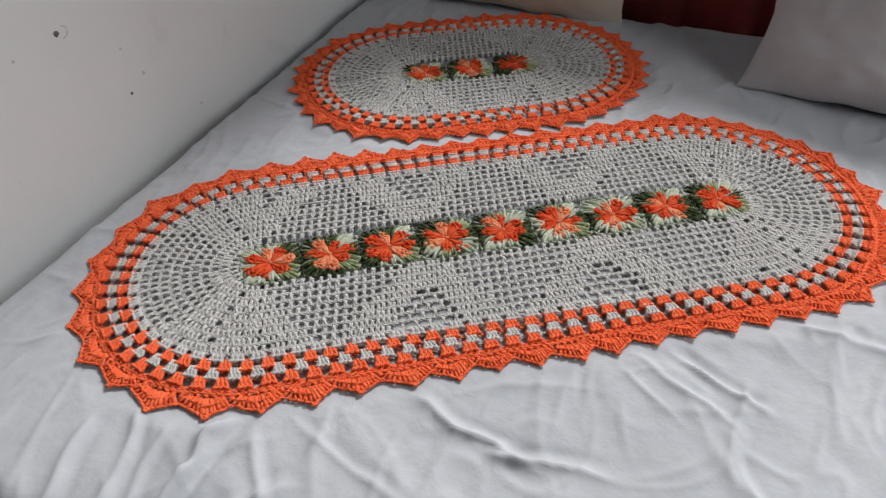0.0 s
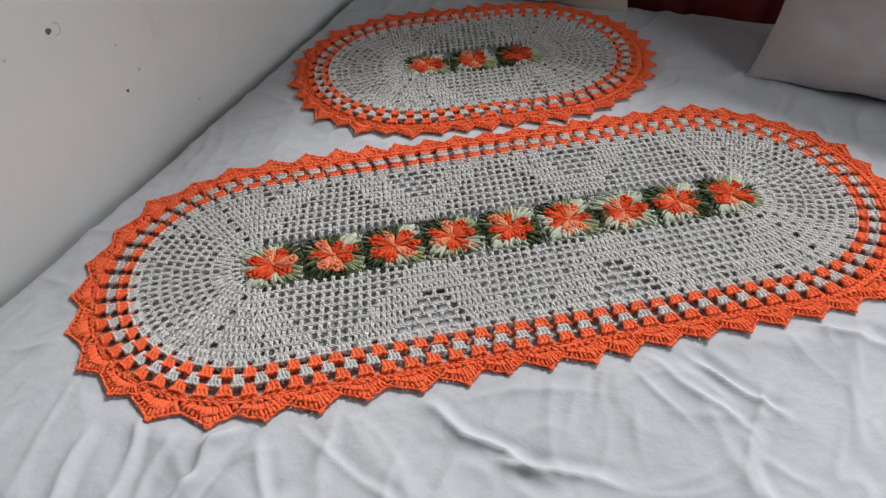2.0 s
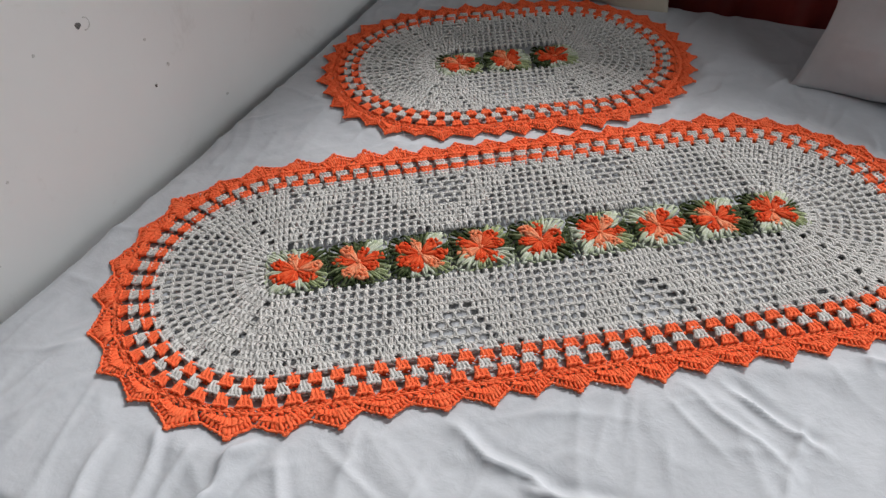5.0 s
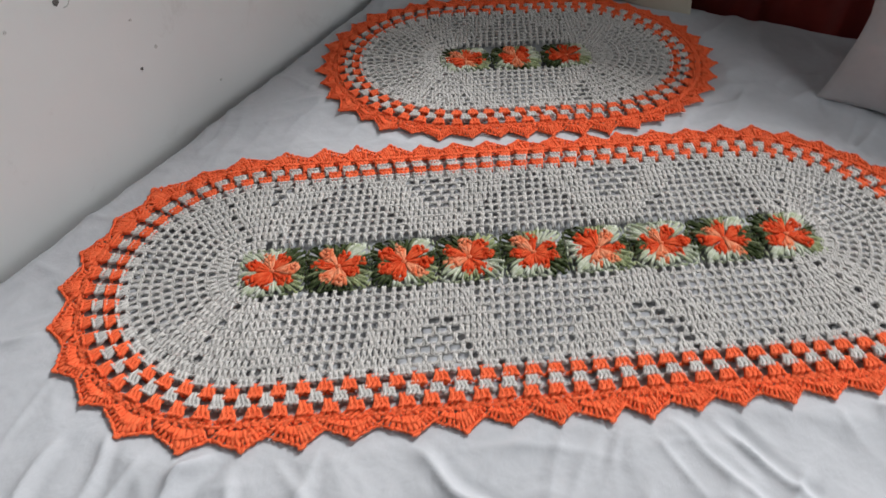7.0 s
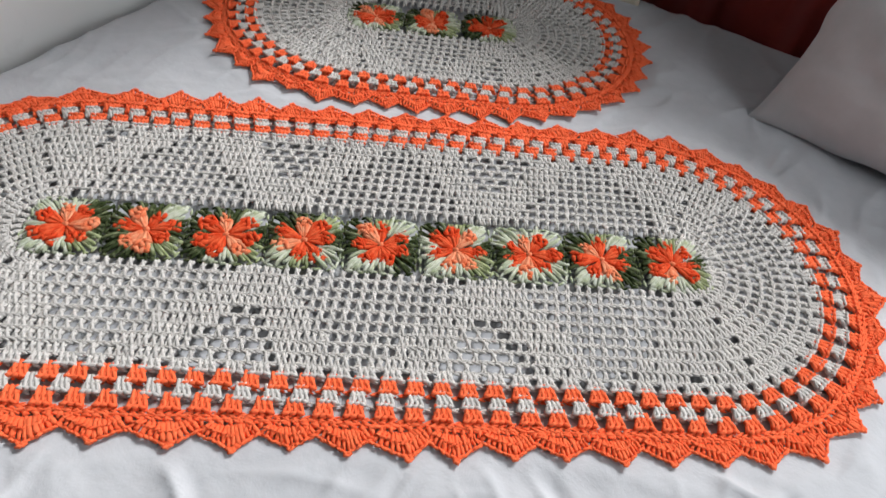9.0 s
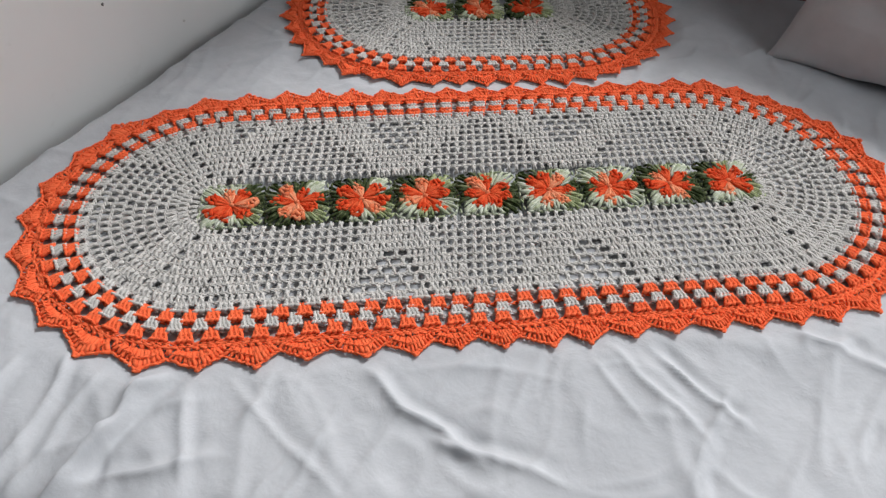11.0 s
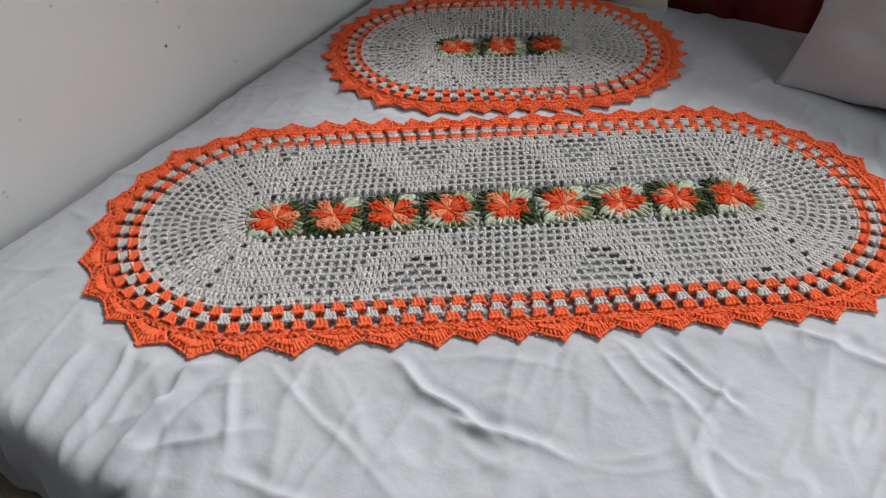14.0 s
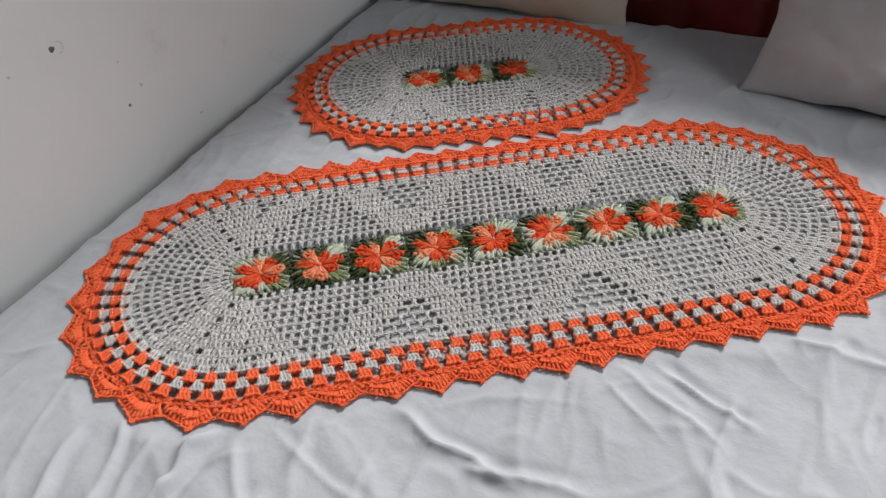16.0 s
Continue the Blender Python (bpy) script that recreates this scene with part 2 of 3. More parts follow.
for seed, (y, z, r, mat, name) in enumerate((
        (-0.09, 0.81, 0.0042, DARK_HOLE, "nail_hole"), (-0.002, 0.671, 0.0024, DARK_HOLE, "nail_hole"),
        (0.142, 0.577, 0.0024, SCUFF, "scuff"), (0.035, 0.69, 0.0028, SCUFF, "scuff"), (0.008, 0.744, 0.0022, SCUFF, "scuff"),
        (-0.168, 0.804, 0.002, SCUFF, "scuff"), (-0.348, 0.597, 0.0022, SCUFF, "scuff"), (-0.347, 0.588, 0.0018, SCUFF, "scuff"), (-0.28, 0.681, 0.002, SCUFF, "scuff"))):
    bm = disc(r, 0.0012, seed=seed)
    me = bpy.data.meshes.new(name)
    bm.to_mesh(me)
    me.materials.append(mat)
    part(name, me, wall, m=Matrix.Translation((LEFT - 0.0002, y, z)))
ang = np.linspace(-1.9, 1.5, 14)
v, f = tube(np.stack([np.zeros(14), 0.0085 * np.cos(ang), 0.0085 * np.sin(ang)], 1), 0.0008)
part("scuff", mesh_of("scuff", v, f, SCUFF), wall, m=Matrix.Translation((LEFT, -0.079, 0.808)))

# ---- the bed ----
bed = tagged(new("bed"), "olive-brown wooden double bed frame under a mattress", "bed")
bed.matrix_world = ROOM
X0, X1, Y0, Y1 = -0.607, 1.28, -0.583, 0.832
part("side_rail", box_mesh("side_rail", (X0, Y0 - 0.035, 0.17), (X1, Y0 - 0.005, 0.305), WOOD, 0.012, 3), bed)
part("side_rail", box_mesh("side_rail", (X0, Y1 - 0.01, 0.17), (X1, Y1 + 0.02, 0.305), WOOD, 0.012, 3), bed)
for x in (X0 + 0.002, X1 - 0.03):
    part("end_rail", box_mesh("end_rail", (x, Y0 - 0.004, 0.17), (x + 0.028, Y1 - 0.011, 0.3), WOOD, 0.006), bed)
for i in range(9):
    x = X0 + 0.08 + i * 0.205
    part("slat", box_mesh("slat", (x, Y0 - 0.004, 0.235), (x + 0.08, Y1 - 0.011, 0.255), WOOD, 0.003), bed)
for x in (X0 + 0.005, X1 - 0.07):
    for y in (Y0 - 0.003, Y1 - 0.075):
        part("leg", box_mesh("leg", (x, y, 0), (x + 0.06, y + 0.06, 0.232), WOOD, 0.006), bed)
mattress = new("mattress", box_mesh("mattress", (X0 + 0.012, Y0 + 0.022, 0.256), (X1 - 0.012, Y1 - 0.022, BED - 0.03), MATTRESS, 0.03, 4))
mattress.matrix_world = ROOM
tagged(mattress, "thick foam mattress covered by the white sheet", "mattress")

# long and small rug: centres of their round ends, and turn
RUGS = ((-0.352, 0.332, 0.004, 0.0), (-0.05, 0.168, 0.517, -1.5))


def rug_gap(x, y):
    """Distance outside the nearer rug's edge."""
    d = np.full(np.shape(x), 9.0)
    for a, b, cy, _ in RUGS:
        d = np.minimum(d, np.hypot(x - np.clip(x, a, b), y - cy) - 0.252)
    return d


# folds of the sheet: along and across of both ends, height, half width
FOLDS = (
    (-0.199, -0.408, -0.19, -0.568, 0.022, 0.014), (-0.297, -0.448, -0.251, -0.567, 0.008, 0.011), (-0.336, -0.492, -0.314, -0.569, 0.007, 0.01),
    (-0.245, -0.469, -0.234, -0.561, 0.006, 0.009), (-0.172, -0.538, -0.105, -0.483, 0.008, 0.012), (-0.14, -0.446, -0.11, -0.482, 0.006, 0.01),
    (-0.105, -0.398, 0.062, -0.453, 0.003, 0.005), (-0.005, -0.378, 0.002, -0.503, 0.003, 0.005), (-0.05, -0.517, -0.004, -0.512, 0.007, 0.01),
    (0.015, -0.32, 0.125, -0.35, 0.009, 0.012), (0.125, -0.35, 0.193, -0.343, 0.01, 0.012), (0.228, -0.167, 0.328, -0.225, 0.006, 0.009),
    (0.262, -0.143, 0.346, -0.184, 0.009, 0.01), (0.346, -0.184, 0.341, -0.269, 0.008, 0.01), (0.341, -0.269, 0.364, -0.314, 0.005, 0.01),
    (0.418, -0.048, 0.503, -0.063, 0.01, 0.014))


def value_noise(x, y, seed):
    rnd = np.random.RandomState(seed)
    g = rnd.rand(64, 64)
    xi, yi = np.floor(x).astype(int), np.floor(y).astype(int)
    fx, fy = x - xi, y - yi
    fx, fy = fx * fx * (3 - 2 * fx), fy * fy * (3 - 2 * fy)
    at = lambda i, j: g[(xi + i) % 64, (yi + j) % 64]
    return (at(0, 0) * (1 - fx) + at(1, 0) * fx) * (1 - fy) + (at(0, 1) * (1 - fx) + at(1, 1) * fx) * fy - 0.5


def edge_profile(p, lo, hi, r=0.02):
    """A sheet drawn over two edges: place along and drop for a length p along the cloth."""
    pos, drop = p.copy(), np.zeros_like(p)
    for sign, edge in ((-1, lo), (1, hi)):
        over = sign * (p - edge) + r
        arc = np.clip(over, 0, r * np.pi / 2)
        rest = np.clip(over - r * np.pi / 2, 0, None)
        on = over > 0
        pos = np.where(on, edge - sign * r + sign * (r * np.sin(arc / r) + 0.06 * rest), pos)
        drop = np.where(on, r * (1 - np.cos(arc / r)) + rest, drop)
    return pos, drop


def build_sheet():
    step = 0.0035
    px = np.arange(X0 - 0.15, X1 + 0.2, step)
    py = np.arange(Y0 - 0.21, Y1 + 0.2, step)
    P, Q = np.meshgrid(px, py, indexing="ij")
    x, dx = edge_profile(P, X0, X1)
    y, dy = edge_profile(Q, Y0, Y1)
    drop = np.maximum(dx, dy)
    h = np.zeros_like(P)
    for x0, y0, x1, y1, height, wide in FOLDS:
        along = np.array([x1 - x0, y1 - y0])
        length = np.linalg.norm(along)
        along = along / length
        s = (P - x0) * along[0] + (Q - y0) * along[1]
        d = -(P - x0) * along[1] + (Q - y0) * along[0]
        d = d + 1.3 * wide * value_noise(P * 24 + x0 * 50, Q * 24 + y0 * 30, 12)
        end = np.clip((np.clip(s, 0, length) - s) / 0.025, -3, 3)
        height, wide = 1.1 * height * (0.85 + 0.9 * value_noise(P * 30, Q * 30 + x0 * 9, 13)), max(0.0055, 0.68 * wide)
        h += height * np.exp(-np.sqrt((d / wide) ** 2 + 0.008) * 1.35 - end ** 2) - 0.3 * height * np.exp(-((d - 1.9 * wide) / wide) ** 2 - end ** 2)
    # small sharp creases, most of them running out towards the near edge
    rnd = np.random.RandomState(41)
    for _ in range(230):
        cx, cy = rnd.uniform(-0.58, 0.95), rnd.uniform(-0.62, 0.5)
        turn = rnd.normal(1.25, 0.8)
        length, wide, high = rnd.uniform(0.02, 0.085), rnd.uniform(0.004, 0.011), rnd.uniform(0.0016, 0.0044)
        near_it = (np.abs(P - cx) < 0.22) & (np.abs(Q - cy) < 0.22)
        if not near_it.any():
            continue
        a, b = P[near_it] - cx, Q[near_it] - cy
        s, d = a * math.cos(turn) + b * math.sin(turn), b * math.cos(turn) - a * math.sin(turn)
        d = d + rnd.uniform(-6, 6) * s * s
        h[near_it] += high * np.exp(-np.sqrt((d / wide) ** 2 + 0.02) * 1.4 - (s / length) ** 2)
    warp = 1.2 * value_noise(P * 5, Q * 5, 1)
    h += 0.006 * value_noise(P * 7 + warp, Q * 7 - warp, 2) + 0.0035 * value_noise(P * 17 + 3 * warp, Q * 15, 3)
    ridge = 1 - np.abs(value_noise(P * 8 + 2.5 * warp, Q * 7 - 2.5 * warp, 4)) * 5
    fine = 1 - np.abs(value_noise(P * 19 + 3 * warp + 9, Q * 16 - 4 * warp, 6)) * 5
    h += 0.0027 * np.clip(ridge, 0, 1) ** 1.2 + 0.0022 * np.clip(fine, 0, 1) ** 1.1 + 0.0013 * value_noise(P * 45, Q * 45, 5)
    c, s = math.cos(radians(-32)), math.sin(radians(-32))
    wx, wy = c * P - s * Q, s * P + c * Q
    calm = np.clip((rug_gap(wx, wy) + 0.004) / 0.03, 0, 1)
    calm = calm * calm * (3 - 2 * calm)
    rim = np.clip((rug_gap(wx, wy) + 0.1) / 0.02, 0, 1)
    h = (h + 0.0004) * calm - 0.0048 + 0.0038 * np.maximum(rim, calm) + 0.0018 * rim * (1 - calm)
    # gathers where the cloth turns down at the near side
    near = np.clip((Y0 + 0.03 - Q) / 0.08, 0, 1)
    gather = 2.6 * value_noise(P * 26 + warp, Q * 3, 8) + 2.2 * value_noise(P * 9, Q * 2, 9)
    out = near * 0.009 * gather * (1 + 1.6 * np.exp(-((P + 0.2) / 0.16) ** 2))
    x = np.maximum(x, LEFT + 0.006)
    y = y - out - 0.004 * near
    z = BED + h - drop
    ni, nj = P.shape
    idx = np.arange(ni * nj).reshape(ni, nj)
    f = np.stack([idx[:-1, :-1], idx[1:, :-1], idx[1:, 1:], idx[:-1, 1:]], -1).reshape(-1, 4)
    return mesh_of("sheet", np.stack([x, y, z], -1).reshape(-1, 3), f, SHEET)


sheet = new("bed_sheet", build_sheet())
sheet.matrix_world = ROOM
tagged(sheet, "creased white cotton sheet drawn over the mattress", "bed sheet")


# ---- pillows and curtain ----
def pillow_mesh(name, w, h, thick, mat, seed, flange=0.02):
    """A stuffed pillow standing on its long edge: x along, z up, y through."""
    n, m = 72, 56
    s, t = np.meshgrid(np.linspace(-1, 1, n), np.linspace(-1, 1, m), indexing="ij")
    a, b = np.abs(s), np.abs(t)
    fill = np.clip(1 - np.clip(a - flange, 0, 1) ** 2.6, 0, 1) ** 0.62 * np.clip(1 - np.clip(b - flange, 0, 1) ** 2.4, 0, 1) ** 0.58
    ear = 1 + 0.03 * (a * b) ** 8
    sx = s * w / 2 * (1 - 0.025 * a ** 6 * (1 - b ** 2)) * ear + 0.006 * a ** 4 * value_noise(t * 5 + 2, s * 0 + 4, seed + 2)
    sz = t * h / 2 * (1 - 0.06 * (1 - a ** 2) * b ** 6) * ear + 0.008 * b ** 4 * value_noise(s * 6 + 7, t * 0 + 3, seed + 3)
    wr = value_noise(s * 4 + 3, t * 4 + 5, seed) * 0.022 + value_noise(s * 11, t * 9, seed + 1) * 0.007
    pull = np.abs(value_noise(s * 14 + 20, t * 2.5, seed + 4)) * b ** 3 + np.abs(value_noise(s * 2.5, t * 12 + 9, seed + 5)) * a ** 3
    wr = wr - 0.012 * pull + 0.006 * np.sin(9 * s * t + 3) * (a * b) ** 0.5
    vs, fs = [], []
    idx = np.arange(n * m).reshape(n, m)
    quad = np.stack([idx[:-1, :-1], idx[1:, :-1], idx[1:, 1:], idx[:-1, 1:]], -1).reshape(-1, 4)
    for k, sign in enumerate((-1, 1)):
        y = sign * (fill * thick / 2 + 0.0015) + wr * fill * sign
        vs.append(np.stack([sx, y, sz], -1).reshape(-1, 3))
        fs.append((quad if sign < 0 else quad[:, ::-1]) + k * n * m)
    rim = np.concatenate([idx[:, 0], idx[-1, 1:], idx[-2::-1, -1], idx[0, -2:0:-1]])
    nxt = np.roll(rim, -1)
    fs.append(np.stack([rim, rim + n * m, nxt + n * m, nxt], -1))
    return mesh_of(name, np.concatenate(vs), np.concatenate(fs), mat)


pillow = new("pillow", pillow_mesh("pillow", 0.72, 0.335, 0.14, PILLOW_WHITE, 11))
pillow.matrix_world = ROOM @ pose(0.666, 0.578, BED + 0.148, -28, 0, -12)
tagged(pillow, "plump white cotton pillow leaning upright on the bed", "pillow")
cushion = new("pillow", pillow_mesh("pillow", 0.60, 0.44, 0.10, PILLOW_CREAM, 23))
cushion.matrix_world = ROOM @ pose(-0.268, 0.808, BED + 0.217, -4, 2, 0)
tagged(cushion, "cream pillow standing at the far edge of the bed", "pillow")


def build_curtain():
    n, m = 260, 40
    s, t = np.meshgrid(np.linspace(-0.1, 1.5, n), np.linspace(0.12, 1.0, m), indexing="ij")
    deep = 0.6 + 0.4 * (1.0 - t)
    y = 0.853 + deep * (0.016 * np.sin(s * 38 + 2 * np.sin(s * 5)) + 0.008 * np.sin(s * 83 + 1.3)) + 0.006 * value_noise(s * 6, t * 3, 31)
    idx = np.arange(n * m).reshape(n, m)
    f = np.stack([idx[:-1, :-1], idx[1:, :-1], idx[1:, 1:], idx[:-1, 1:]], -1).reshape(-1, 4)
    return mesh_of("curtain", np.stack([s, y, t], -1).reshape(-1, 3), f, CURTAIN)


curtain = tagged(new("curtain"), "dark red fabric curtain hanging in soft folds behind the bed", "curtain")
curtain.matrix_world = ROOM
ob = part("cloth", build_curtain(), curtain)
solid = ob.modifiers.new("thickness", "SOLIDIFY")
solid.thickness = 0.003
v, f = tube([(-0.14, 0.853, 1.007), (0.3, 0.853, 1.005), (0.9, 0.853, 1.005), (1.54, 0.853, 1.007)], 0.008)
part("rod", mesh_of("rod", v, f, WOOD), curtain, "thin wooden rod")


# ---- crochet ----
STITCH = 0.0070
ROWS_IN, R0, R1 = 9, 0.043, 0.166      # rows of the beige field between these radii
CL = 0.0133                            # height of a row of clusters


def ring(a, b, r, n=None, step=STITCH, phase=0.0):
    """Stitches round a stadium of radius r about the segment a..b: places, along, outwards, side mark (x on straights, None on arcs), angle."""
    la, lb = b - a, math.pi * r
    total = 2 * la + 2 * lb
    n = n or round(total / step)
    s = (np.arange(n) + phase) * total / n
    p, t, o = np.zeros((n, 3)), np.zeros((n, 3)), np.zeros((n, 3))
    straight, theta = np.zeros(n, bool), np.zeros(n)
    for i, q in enumerate(s):
        if q < la:
            x, ang, cx, straight[i] = a + q, -math.pi / 2, a + q, True
        elif q < la + lb:
            ang = -math.pi / 2 + (q - la) / r
            cx = b
        elif q < 2 * la + lb:
            cx, ang, straight[i] = b - (q - la - lb), math.pi / 2, True
        else:
            ang = math.pi / 2 + (q - 2 * la - lb) / r
            cx = a
        o[i] = (math.cos(ang), math.sin(ang), 0)
        p[i] = (cx + r * o[i, 0], r * o[i, 1], 0)
        t[i] = (o[i, 1], -o[i, 0], 0)
        theta[i] = abs(math.degrees(math.asin(max(-1, min(1, o[i, 1])))))
    return p, t, o, straight, theta, total / n


def strand(points, radius, n=5, sides=6, taper=0.75):
    """A smooth strand through three control points."""
    a, b, c = (np.array(q, float) for q in points)
    u = np.linspace(0, 1, n)[:, None]
    line = (1 - u) ** 2 * a + 2 * u * (1 - u) * b + u ** 2 * c
    rad = radius * (taper + (1 - taper) * np.sin(np.pi * u[:, 0]))
    return tube(line, rad, sides)


def bead(length, width, height, n=5):
    u = np.linspace(0, 1, n)
    line = np.stack([(u - 0.5) * length, np.zeros(n), np.zeros(n)], 1)
    v, f = tube(line, width / 2 * np.sqrt(np.clip(1 - (2 * u - 1) ** 2, 0.06, 1)))
    v[:, 2] *= height / width
    return v, f


def turned(piece, deg, move=(0, 0, 0)):
    v, f = piece
    c, s = math.cos(radians(deg)), math.sin(radians(deg))
    return v @ np.array([[c, s, 0], [-s, c, 0], [0, 0, 1]]) + np.array(move), f


# one tall stitch: a twisted strand with a bar wrapped round it and a knobbly head; x along the row, y outwards over the height of one row
H = (R1 - R0) / ROWS_IN


def tall_stitch(radius, height=H, open_out=0.0, low=0.0):
    """Two plies that cross once, a yarn-over wrapped round them, and a fuller head under the chain."""
    u = np.linspace(0, 1, 6)
    x = low + (open_out - low) * u
    y = 0.0006 + u * (height - 0.0012)
    z = 0.0026 + 0.0012 * np.sin(np.pi * u)
    apart = 0.62 * radius * np.cos(u * np.pi * 1.05) * np.where(u < 0.5, 1.0, 1.25)
    plump = 0.7 * radius * np.array([0.95, 0.95, 1.0, 1.0, 1.05, 1.1])
    bits = []
    for side in (-1, 1):
        v, f = tube(np.stack([x + side * apart, y, z + side * 0.0003], 1), plump)
        bits.append((v, f))
    mid = low + (open_out - low) * 0.5
    bits.append(turned(bead(radius * 2.6, radius * 1.0, radius * 0.95), 30, (mid, height * 0.5, 0.0047)))
    return bits


POST = joined(tall_stitch(0.0026))
FULL = joined(tall_stitch(0.00265))
# the row's chain: two slanting strands a stitch, lying over the heads of the stitches
LOOP = joined([turned(bead(0.0092, 0.0027, 0.0028), 16, (0, -0.0009, 0.0044)), turned(bead(0.0092, 0.0027, 0.0028), -16, (0.0012, 0.0010, 0.0042))])


def pattern(k, q):
    """Which ground a row has at q stitches from the middle of a straight side: 0 solid, 1 lattice, 2 bricks."""
    half = 18.17
    pp = np.abs((q + half) % (2 * half) - half)
    out = np.where(pp < 14.4 - 1.48 * k, 1, 0)
    return np.where((half - pp < 2.7 + 1.1 * (k - 4)) & (k >= 4), 2, out)


def side_stitches(a, b, mid, k):
    """Stitch places along one straight side for row k."""
    lo, hi = (a - mid) / STITCH, (b - mid) / STITCH
    keep = []
    for ground, step, shift in ((0, 1.0, 0.0), (1, 1.75, 0.0), (2, 2.5, 1.25 * (k % 2))):
        q = np.arange(math.ceil((lo - shift) / step), math.floor((hi - shift) / step) + 1) * step + shift
        keep.append(q[pattern(k, q) == ground])
    q = np.sort(np.concatenate(keep))
    gap = np.diff(q, prepend=-99) > 0.7
    return mid + q[gap] * STITCH


def end_stitches(r, k):
    """Angles of the stitches round one end, from one side to the other, for row k: open in the middle, close beside."""
    step = STITCH / r
    edge = radians(47 - 3 * abs(k - 5)) if k >= 2 else 0.0
    side = np.arange(math.pi / 2 - step / 2, edge, -step)
    for line in (66,):
        if k % 2 and len(side) > 3:
            side = np.delete(side, np.argmin(np.abs(np.degrees(side) - line)))
    n = max(2, round(2 * edge / (1.75 * step))) if edge else 0
    middle = (np.arange(n) + 0.5) / n * 2 * edge - edge if n else np.zeros(0)
    return np.concatenate([-side, middle, side[::-1]])


def field(a, b, mid, rnd):
    """The beige ground in rows of tall stitches, with its open lattice and brick gaps."""
    out = []
    for k in range(ROWS_IN):
        r = R0 + k * H
        places, outs = [], []
        for sign in (-1, 1):
            x = side_stitches(a, b, mid + 0.0016 * k * sign, k)
            places.append(np.stack([x, np.full(len(x), sign * r), np.zeros(len(x))], 1))
            outs.append(np.tile([0.0, sign, 0.0], (len(x), 1)))
            ang = end_stitches(r + H / 2, k)
            o = np.stack([sign * np.cos(ang), np.sin(ang), np.zeros(len(ang))], 1)
            places.append(np.array([b if sign > 0 else a, 0, 0]) + r * o)
            outs.append(o)
        base, o = np.concatenate(places), np.concatenate(outs)
        t = np.stack([o[:, 1], -o[:, 0], o[:, 2]], 1)
        n = len(base)
        size = np.stack([1 + rnd.uniform(-0.12, 0.12, n), 1 + rnd.uniform(-0.02, 0.05, n), 1 + rnd.uniform(-0.15, 0.2, n)], 1)
        lean = rnd.normal(0, 0.05, n)[:, None] + 0.08
        base = base + t * rnd.normal(0, 0.0004, n)[:, None]
        base[:, 2] += rnd.normal(0, 0.0003, n)
        # stitches that stand close are fuller than those of the lattice
        near = np.concatenate([np.minimum(np.linalg.norm(np.diff(g, axis=0, prepend=g[:1] + 9)[:, :2], axis=1), np.linalg.norm(np.diff(g, axis=0, append=g[-1:] + 9)[:, :2], axis=1)) for g in places])
        close = near < STITCH * 1.3
        for which, template in ((close, FULL), (~close, POST)):
            out.append(stamped(template, base[which], t[which], (o + lean * t)[which], size=size[which]))
        p, t, o, *_ = ring(a, b, r + H)
        wave = 0.0005 * value_noise(p[:, 0] * 60 + k * 7, p[:, 1] * 60, 7)
        p = p + rnd.normal(0, 0.00018, p.shape) + wave[:, None] * o
        turn = rnd.normal(0, 0.035, len(p))[:, None]
        out.append(stamped(LOOP, p, t + turn * o, o - turn * t))
    return out


def cluster(height, low, high, radius=0.0030):
    """Three tall stitches worked into one gap, with their top loops."""
    bits = []
    for i in (-1, 0, 1):
        bits += tall_stitch(radius, height, i * high / 3.0, i * low / 3.2)
    for i in (-1, 0, 1):
        bits.append(turned(bead(high / 2.2, 0.0044, 0.0042), 12 * (i or 1), (i * high / 3, height - 0.0008, 0.0048)))
    v, f = joined(bits)
    return v + np.array([0, -0.0045, 0.0008]), f


def chain_ring(a, b, r, z, rnd, step=STITCH, scale=1.0):
    p, t, o, _, _, pitch = ring(a, b, r, step=step)
    p[:, 2] += z
    n = len(p)
    size = np.full((n, 3), scale) * (1 + rnd.uniform(-0.08, 0.08, (n, 1)))
    turn = rnd.normal(0, 0.08, n)[:, None]
    return stamped(LOOP, p, t + turn * o, o - turn * t, size=size)


